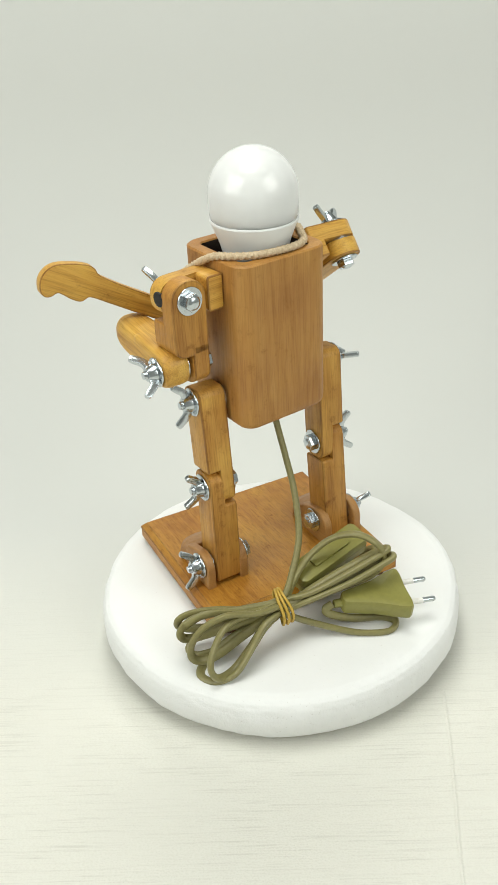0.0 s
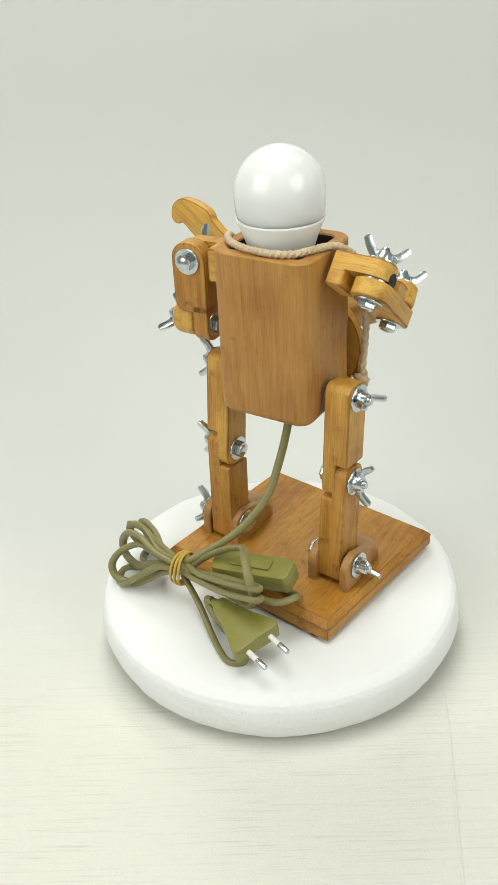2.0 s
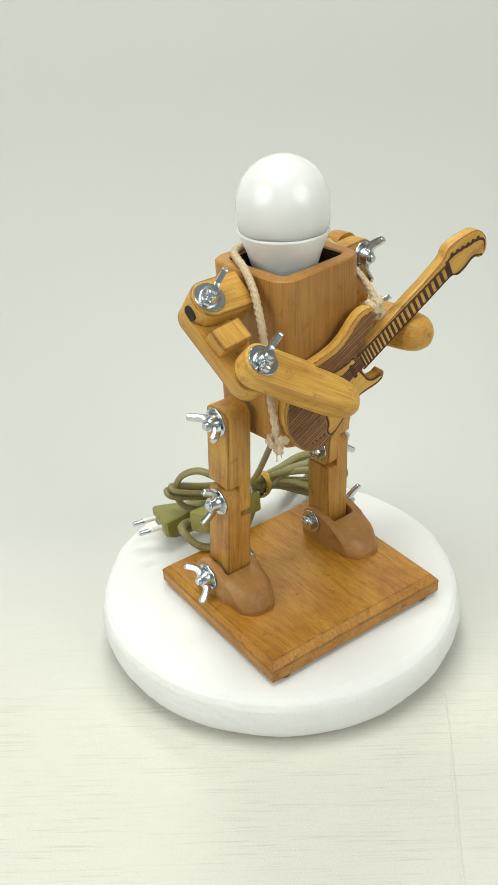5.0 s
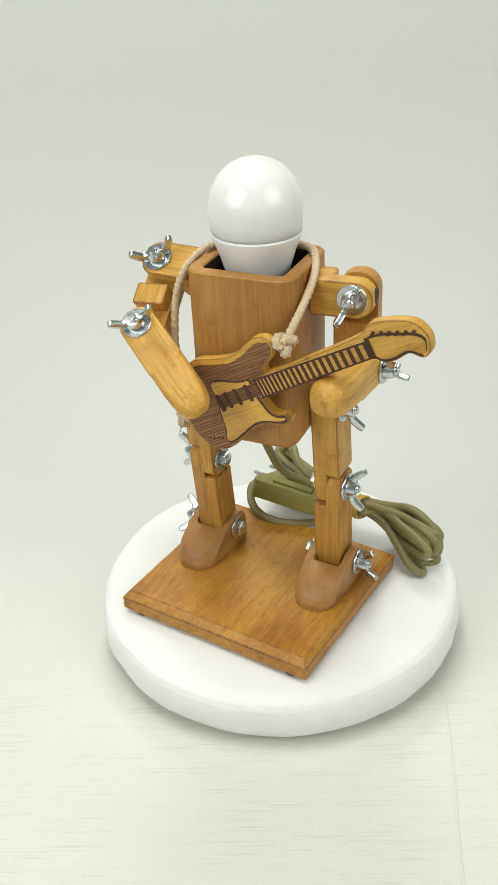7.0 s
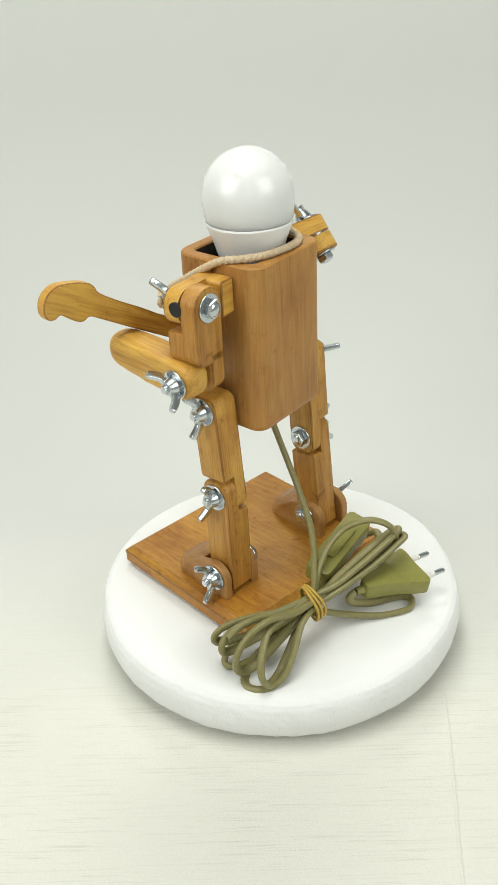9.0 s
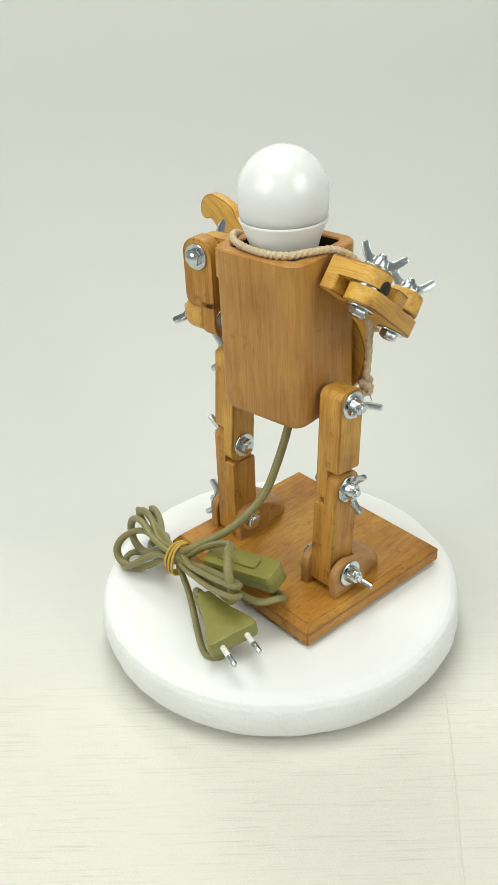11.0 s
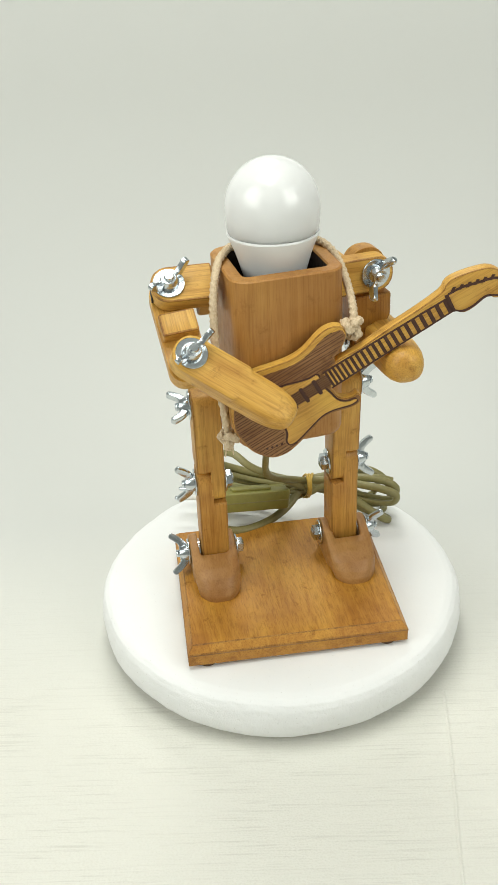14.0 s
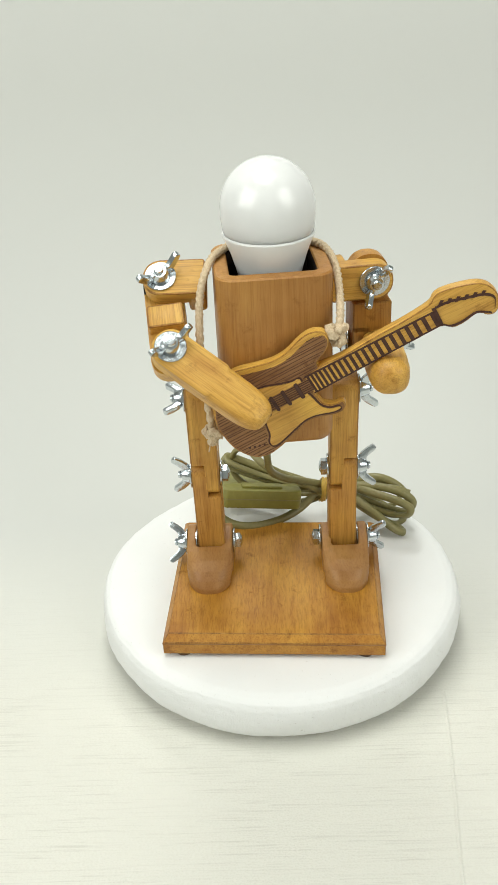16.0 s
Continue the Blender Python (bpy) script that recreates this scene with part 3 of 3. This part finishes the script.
def build_right_arm():
    # all of it tilted about the shoulder's cross axis
    tip = Vector((0, -21, 26)).normalized()
    run = Vector((0, -26, -21)).normalized()
    c = Vector((-66, -18.5, 263))

    def frame_at(origin, x_axis, y_axis):
        z_axis = x_axis.cross(y_axis)
        return Matrix.Translation(origin) @ Matrix((x_axis, y_axis, z_axis)).transposed().to_4x4()
    m = frame_at(c, Vector((1, 0, 0)), tip)  # local x outward to torso, y along the bolt
    bm = bmesh.new()
    slab(rounded(-11, 27, -12, 12, (11, 2, 2, 11)), 0.8, 12, "y", 1.1, (0.8,), bm)
    slab(rounded(16, 27, -12, 12, (2, 2, 2, 2)), -10, 0.8, "y", 1.1, (0.8,), bm)
    shoulder = part("shoulder_block", bm, HONEY[0], lamp, place=m)
    wing_nut(shoulder, c + tip * 12.1, tip, 35)
    # black disc again, for the shaded gap at this shoulder's lap
    part("bolt_hole", lathe([(0, 0), (4.8, 0), (4.8, 6), (0, 6)], 20, m=m @ pose(-5.1, 2.7, 1.0, 0, -90, 0)), BLACK, shoulder, "black disc standing in for the shaded gap at the lap")
    joint_washer(shoulder, c, tip, 9.5)
    end = Vector((-61, -18.5, 263)) + run * 47
    flat = (end - c).normalized()
    m = frame_at(c, tip.cross(flat), tip)  # local z runs down the arm
    length = (end - c).length
    bm = bmesh.new()
    slab(rounded(-12, 12, -11, length + 12, (11, 11, 10, 10)), -12, -0.8, "y", 1.1, (-0.8,), bm)
    slab(rounded(-11, 11, 16.5, length - 16, 1.5), -0.8, 8.5, "y", 1.1, (-0.8,), bm)
    upper = part("upper_arm", bm, HONEY[2], lamp, place=m)
    bolt_head(upper, c - tip * 12.1, -tip, 10)
    bolt_head(upper, end - tip * 12.1, -tip, 10)
    joint_washer(upper, end, tip, 9.5)
    reach = Vector((-9, -83, 206)) - (end + tip * 6)
    span = reach.length
    reach = reach.normalized()
    lift = (tip - reach * tip.dot(reach)).normalized()
    m = frame_at(end + tip * 1.0, lift.cross(reach), lift)
    bm = slab(rounded(-12, 12, -11, 36, (11, 11, 3, 3)), -0.6, 13.4, "y", 1.2)
    carved([(z, 0, 4.4, 12.0 * k, 9.0 * k, p) for z, k, p in ((15, 1.0, 4.6), (span - 16, 1.0, 4.2), (span - 8, 0.97, 3.6), (span - 2, 0.88, 3.2), (span + 2, 0.74, 2.8), (span + 4.6, 0.5, 2.5), (span + 5.4, 0.2, 2.2))], "z", bm)
    fore = part("forearm", bm, HONEY[2], lamp, "honey wooden forearm with a worn blunt end", place=m)
    carve = fore.modifiers.new("carved", "REMESH")
    carve.mode, carve.voxel_size, carve.use_smooth_shade = "VOXEL", 0.0007, True
    sand = fore.modifiers.new("sanded", "SMOOTH")
    sand.factor, sand.iterations = 0.5, 6
    wing_nut(fore, end + tip * 1.0 + lift * 13.1, lift, 30)


build_left_arm()
build_right_arm()

# ---------------------------------------------------------------- cord, switch and plug


def build_cord():
    band = Vector((38, 65, 52))
    lead = [(-5, -12, 168), (-6, -8, 150), (-6, 4, 125), (-4, 18, 102), (6, 38, 82), (22, 54, 68), (38, 64, 58), (62, 60, 58), (90, 52, 60), (104, 50, 56)]
    cord = part("power_cord", tube(spline(lead, 8), 3.0, 12, flat=0.75), OLIVE, lamp, "olive flat twin power cord, coiled and tied")
    loops = [
        [(58, 64, 56), (80, 65, 56), (94, 71, 48), (100.5, 76, 36.5), (96, 77.5, 27), (83, 74.5, 25), (68, 71, 33), (54, 68, 44)],
        [(56, 72, 50), (72, 78, 38), (85, 80, 27), (97, 74, 21.5), (102, 63, 21.5), (92, 55, 24), (74, 58, 36), (56, 64, 46)],
        [(58, 62, 56), (78, 49, 57), (95, 40, 55), (103.5, 37, 50), (99, 38, 43), (78, 50, 42), (56, 62, 47)],
        [(58, 60, 50), (76, 46, 42), (90, 38, 32), (99, 40, 25.5), (96, 48, 24.5), (80, 56, 30), (56, 64, 44)],
        [(60, 68, 58), (80, 64, 63), (96, 60, 57), (105, 58, 44), (103, 58, 32), (90, 60, 29), (70, 64, 40), (54, 66, 48)],
        [(60, 64, 56), (82, 54, 60), (99, 48, 57), (107, 47, 49), (101, 47, 41), (80, 54, 44), (58, 62, 50)],
        [(22, 57, 64), (6, 53, 75), (-10, 56, 84), (-21, 68, 90), (-31, 78, 84), (-36, 80, 70), (-30, 76, 57), (-14, 70, 51), (10, 66, 50)],
        [(18, 54, 42), (-3, 40, 40), (-26, 34, 41), (-44, 40, 46), (-50, 52, 56), (-40, 62, 54), (-14, 62, 50), (14, 64, 50)],
        [(18, 71, 59), (-10, 76, 67), (-32, 80, 75), (-39, 80, 77), (-36, 75, 74), (-12, 69, 65), (14, 66, 57)],
        [(18, 73, 55), (-10, 79, 61), (-34, 84, 70), (-41, 84, 72), (-39, 78, 69), (-14, 73, 60), (14, 68, 53)],
    ]
    for i, pts in enumerate(loops):
        jig = Vector((0, 3.4 * math.sin(i * 2.1), 4.0 * math.cos(i * 1.7)))
        pts = [band + jig] + [Vector(p) for p in pts] + [band - jig * 0.6]
        part("cord_loop", tube(spline(pts, 8, True), 3.15, 12, True, 0.72), OLIVE, cord)
    tail = [(38, 66, 46), (18, 74, 34), (-5, 88, 25), (-22, 98, 23.6), (-31, 99.5, 23.8), (-37, 94, 24.5), (-30, 87, 26), (-10, 81, 30), (6, 76.5, 38), (9, 75, 43), (4, 75.4, 45)]
    part("cord_tail", tube(spline(tail, 8), 3.0, 12, flat=0.75), OLIVE, cord)
    ring = [band + Vector((1.6 * math.cos(a) + 0.5 * math.sin(3 * a), -7.5 * math.sin(a) + 6.5 * math.cos(a), 9.5 * math.sin(a) + 5.5 * math.cos(a))) for a in [math.tau * i / 28 for i in range(28)]]
    bm = tube(ring, 1.1, 6, True)
    for dx, tip in ((2.4, 0.12), (-2.2, -0.15)):
        tube([Vector((p.x + dx + tip * (p.y - 65), p.y, p.z + 0.4)) for p in ring], 1.0, 6, True, bm=bm)
    part("rubber_band", bm, RUBBER, cord, "yellow rubber band tied round the cord")
    # in-line switch
    m = pose(-12.5, 47, 60, -14, 9, 7.5)
    bm = slab(rounded(-31, 31, -9.5, 9.5, 4.5), -7.5, 7.5, "z", 1.8, m=m)
    switch = part("switch", bm, OLIVE_D, lamp, "olive plastic in-line switch box")
    part("rocker", slab(rounded(-16, 16, -4.5, 4.5, 1.5), 7.5, 9.5, "z", 0.8, m=m), OLIVE_D, switch)
    part("seam", slab(rounded(-31.2, 31.2, -9.7, 9.7, 4.5), -0.4, 0.4, "z", 0.1, m=m), OLIVE, switch)
    # plug
    a = Vector((-47.0, 90.5, 42.5))
    d = Vector((-0.958, 0.285, -0.05)).normalized()
    side = Vector((0.3, 0.93, -0.16)).normalized()
    side = (side - d * side.dot(d)).normalized()
    up = d.cross(side)
    up = up if up.z > 0 else -up
    m = Matrix.Translation(a) @ Matrix((d, side, up)).transposed().to_4x4()
    outline = spline([(0, 17, 0), (0, 0, 0), (0, -17, 0), (-9, -16.5, 0), (-24, -10.5, 0), (-40, -6.5, 0), (-46, -4, 0), (-46, 4, 0), (-40, 6.5, 0), (-24, 10.5, 0), (-9, 16.5, 0)], 3, True)
    plug = part("plug", slab([(p.x, p.y) for p in outline], -6.5, 6.5, "z", 2.2, m=m), OLIVE_D, lamp, "flat olive two-pin plug")
    for k in (-9.3, 9.3):
        part("pin_sleeve", lathe([(2.0, -1), (2.0, 10), (0, 10)], 14, m=m @ pose(0, k, 0, 0, 90, 0)), PIN_W, plug, "white insulated pin sleeve")
        part("pin", lathe([(1.95, 9.9), (1.95, 18), (1.4, 19.2), (0, 19.4)], 14, m=m @ pose(0, k, 0, 0, 90, 0)), ZINC, plug, "bright metal plug pin")
    part("strain_relief", lathe([(3.6, -6), (3.2, 2), (2.8, 8), (0, 8)], 14, m=m @ pose(-44, 0, 0, 0, -90, 0)), OLIVE_D, plug)


build_cord()

# ---------------------------------------------------------------- guitar on its rope
guitar = tagged(new("toy_guitar"), "small wooden guitar with burnt detail hung on a jute rope", "guitar")


def build_guitar():
    # local u along the neck, v across it towards the upper horn; the front faces -y
    lean = Matrix.Translation((22.5, -56.5, 213)) @ pose(0, 0, 0, 2, 0, -2.0) @ pose(0, 0, 0, 0, -29.2, 0) @ Matrix.Scale(0.984, 4)

    def flat(points, steps=4):
        return [(p.x, p.y) for p in spline([(u, v, 0) for u, v in points], steps, True)]

    def plate(points, front, back, edge=0.5, steps=4):
        return slab(flat(points, steps), -front, -back, "y", edge)
    def carve(name, bm, mat, label=""):
        return part(name, bm, mat, guitar, label, place=lean)

    def spans(points, v):
        """The stretches of the line at height v that lie inside an outline."""
        hits = []
        for (u0, v0), (u1, v1) in zip(points, points[1:] + points[:1]):
            if (v0 > v) != (v1 > v):
                hits.append(u0 + (u1 - u0) * (v - v0) / (v1 - v0))
        hits.sort()
        return list(zip(hits[::2], hits[1::2]))
    def inset(points, depth):
        """The outline moved inward by depth(u, v, nu, nv), with n the way out."""
        out = []
        for i, (u, v) in enumerate(points):
            (u0, v0), (u1, v1) = points[i - 1], points[(i + 1) % len(points)]
            n = Vector((v0 - v1, u1 - u0)).normalized()
            k = depth(u, v, n.x, n.y)
            out.append((u - n.x * k, v - n.y * k))
        return out
    body = [(-66, 4), (-61, 17), (-50, 27), (-37, 31.2), (-23, 28.1), (-12, 25.7), (-2, 26.2), (8.4, 29.6), (16, 30.8), (21.8, 29.2), (25.3, 25.5), (24.5, 20), (20, 15.4), (14.5, 12.8), (11.4, 11), (10, 6),
            (4, 0), (-0.5, -7), (-0.6, -10), (0.4, -15.5), (3.7, -19), (8, -20.4), (11, -20), (12.4, -22.3), (11.3, -25), (7.7, -27), (1.9, -26.4), (-5, -24.2), (-12, -22.6), (-19.3, -24), (-27, -26.7), (-35, -29.4),
            (-44, -31.6), (-50.4, -31.6), (-56.7, -29.5), (-61.8, -23.8), (-65.5, -15.9), (-66.6, -6)]
    carve("body", plate(body, 3.5, -3.5, 0.7), HONEY[0], "honey wooden guitar body edge")
    # the burnt face leaves a broad pale strip along the upper edge
    face = inset(body, lambda u, v, nu, nv: 0.8 + (3.0 * max(0.0, nv) if v > 14 else 0.0))
    carve("face", plate(face, 3.95, 3.4, 0.2), DARK, "dark burnt striped guitar face")
    outline = flat(face)
    guard = [(-32.5, 13), (-25, 12.8), (-16, 9.6), (-9, 7.6), (-3.4, 7), (-4.4, -1), (-2.8, -10), (-1.4, -16.4), (2.6, -20.8), (8.0, -22.4), (8.4, -23.8), (3.2, -23.8), (-7, -20.6), (-15, -20.2), (-23, -22.4),
             (-30.9, -25), (-38.2, -27), (-42.2, -26.6), (-42.6, -23.4), (-39.6, -19), (-38.2, -13.6), (-36.5, -7), (-33.5, 2)]
    guard_line = inset(guard, lambda u, v, nu, nv: -1.2)
    carve("guard_outline", plate(guard_line, 4.2, 3.6, 0.1), BURN_SHADE, "burnt outline")
    # burnt stripes along the neck's direction, over the face but not the pickguard
    for k in range(29):
        v = 26.5 - 2.05 * k + 0.35 * math.sin(k * 2.3)
        cuts = spans(outline, v)
        for lo, hi in cuts:
            gaps = spans(flat(guard_line), v)
            if gaps and gaps[0][0] < hi and gaps[-1][1] > lo:
                pieces = [(lo, gaps[0][0]), (gaps[-1][1], hi)]
            else:
                pieces = [(lo, hi)]
            for a, b in pieces:
                if b - a > 4:
                    carve("groove", slab([(a + 1, v), (b - 1, v + 0.2), (b - 1, v + 0.65), (a + 1, v + 0.5)], -4.1, -3.8, "y", 0), GROOVE)
    carve("pickguard", plate(guard, 4.6, 3.9, 0.2), HONEY[0], "pale honey wooden pickguard")
    for lo, hi, a, b in ((-34.0, -31.0, -6.6, 5.2), (-26.4, -24.2, -6.0, 5.4), (-18.2, -15.8, -6.0, 5.6), (-8.8, -6.2, -5.8, 5.8)):
        carve("pickup", slab(rounded(lo, hi, a, b, 1.0), -5.3, -4.4, "y", 0.2), BURN_SHADE, "burnt bridge or pickup bar")
    carve("string_bed", slab([(-33, -4.4), (2, -4.0), (2, 4.6), (-33, 4.8)], -4.85, -4.5, "y", 0), DARK)
    for k in range(6):
        v = -3.4 + 1.45 * k
        carve("string", slab([(-33, v), (2, v), (2, v + 0.45), (-33, v + 0.45)], -5.15, -4.7, "y", 0), BURN_SHADE)
    for k in range(4):
        carve("screw", slab(rounded(-57 + 3.2 * k, -55.6 + 3.2 * k, -21.4 - 0.9 * k, -20 - 0.9 * k, 0.6), -4.3, -3.8, "y", 0), BURN_SHADE)
    # neck with its headstock
    neck = [(0, -6.4), (0, 6.6), (14, 8.4), (29, 7.6), (49, 8.9), (68, 9.5), (85.5, 11.2), (90.5, 14.2), (95.3, 15.3), (103.6, 13.9), (113, 10.9), (118, 8.2), (121.5, 4), (123.2, -1.4), (122.6, -6.1), (120.2, -10.8), (116.3, -12.8),
            (112.4, -11.4), (109.6, -8.2), (106, -8.0), (100, -9.2), (94.3, -9.4), (91, -8.2), (88.4, -5), (85, -4.2), (50, -5.4)]
    outline = [(u, v) for u, v in neck[:2]] + [(p.x, p.y) for p in spline([(u, v, 0) for u, v in neck[2:-1]], 4)] + [neck[-1]]
    carve("neck", slab(outline, -4.3, 3.0, "y", 0.7), HONEY[0], "honey wooden neck and headstock")
    board = [(0, -5.8), (0, 6.2), (86, 5.8), (86, -3.4)]
    carve("fretboard", slab(board, -4.7, -4.2, "y", 0.1), HONEY[0], "pale fretboard")
    for lo, hi in (((0, 6.0), (88, 5.6)), ((0, -6.4), (88, -4.0))):
        carve("fretboard_edge", slab([lo, hi, (hi[0], hi[1] + 1.0), (lo[0], lo[1] + 1.0)], -5.0, -4.2, "y", 0.1), BURN_SHADE)
    u = 1.0
    for k in range(21):
        w = 1.5 + 0.06 * k
        t = u / 86
        carve("fret", slab([(u, -5.6 + 2.3 * t), (u + w, -5.6 + 2.3 * t), (u + w, 6.1 - 0.4 * t), (u, 6.1 - 0.4 * t)], -5.0, -4.5, "y", 0.1), BURN_SHADE)
        u += 2.55 + 0.168 * k
    carve("nut", slab([(85.6, -4), (88.2, -4.8), (88.8, 8.2), (86.4, 8.6)], -5.0, -4.2, "y", 0.1), BURN_SHADE)
    for k in range(6):
        x, y = 90.5 + 4.7 * k, 8.4 - 1.35 * k
        carve("tuning_peg", slab([(x, y), (x + 1.6, y - 0.6), (x + 4.4, y + 1.4), (x + 2.8, y + 2.4)], -4.9, -4.2, "y", 0.1), BURN_SHADE, "burnt tuning peg mark")
    rim = [(p.x, p.y) for p in spline([(88, 7.4, 0), (97, 6.8, 0), (107, 3.8, 0), (116.5, 0.6, 0), (120.4, -4, 0), (118, -10, 0)], 5)]
    edge = rim + [(x + 0.9, y + 1.3) for x, y in reversed(rim)]
    carve("head_line", slab(edge, -4.75, -4.2, "y", 0), BURN_SHADE)
    # dark strip along the lower edge, for the shaded thickness of the headstock
    low = [(p.x, p.y) for p in spline([(88, -4.8, 0), (92, -8.0, 0), (99, -8.6, 0), (106, -7.4, 0), (110, -8.2, 0), (115.5, -12, 0)], 5)]
    edge = low + [(x, y + 1.4) for x, y in reversed(low)]
    carve("head_line", slab(edge, -4.75, -4.2, "y", 0), BURN_SHADE)


def knot(centre, size, turn, ends):
    """An overhand knot of the rope, pulled up tight, with the frayed ends of its strands."""
    m = Matrix.Translation(centre) @ pose(0, 0, 0, *turn)
    path = []
    for k in range(66):
        a = math.tau * k / 66
        path.append(m @ (Vector((math.sin(a) + 1.45 * math.sin(2 * a), math.cos(a) - 1.45 * math.cos(2 * a), -1.25 * math.sin(3 * a))) * size / 2.75))
    bm = tube(path, 2.5, 12, True, lobes=3, twist=0.55)
    for k in range(ends):
        tip = Vector((3.4 * math.sin(k * 2.4), 2.6 * math.cos(k * 1.7), -9.0 - 3.0 * math.sin(k * 1.1)))
        tube(spline([Vector(centre), Vector(centre) + tip * 0.55 + Vector((0.8 * math.cos(k), 0, 0)), Vector(centre) + tip], 4), 0.45, 5, bm=bm)
    return bm


def build_rope():
    run = [(40, -56, 246), (41.5, -48, 254), (42, -34, 263), (40.5, -18, 273), (35.5, -6, 279.4), (28, 4, 280.6), (16, 10, 280.4), (0, 12, 280.4), (-14, 10.5, 280.4), (-23, 5, 280.4),
           (-29, -6, 280.6), (-35, -20, 280.0), (-39.5, -33, 273), (-42, -40.5, 263), (-43, -45, 250), (-43.5, -48, 228), (-42, -49.5, 205), (-39.5, -50.5, 180)]
    strap = part("rope_strap", tube(spline(run, 10), 2.3, 12, lobes=3, twist=0.55), ROPE, guitar, "twisted jute rope strap")
    part("knot", knot((39, -55.5, 244), 6.6, (80, 0, 20), 0), ROPE, strap)
    part("knot", knot((-39, -51, 175), 6.0, (85, 0, -50), 5), ROPE, strap)


build_guitar()
build_rope()

# ---------------------------------------------------------------- movement


def motions():
    for thing in (turntable, lamp, guitar):
        walk(thing, [(t, pose(0, 0, 0, 0, 0, a)) for t, a in TURN])


motions()
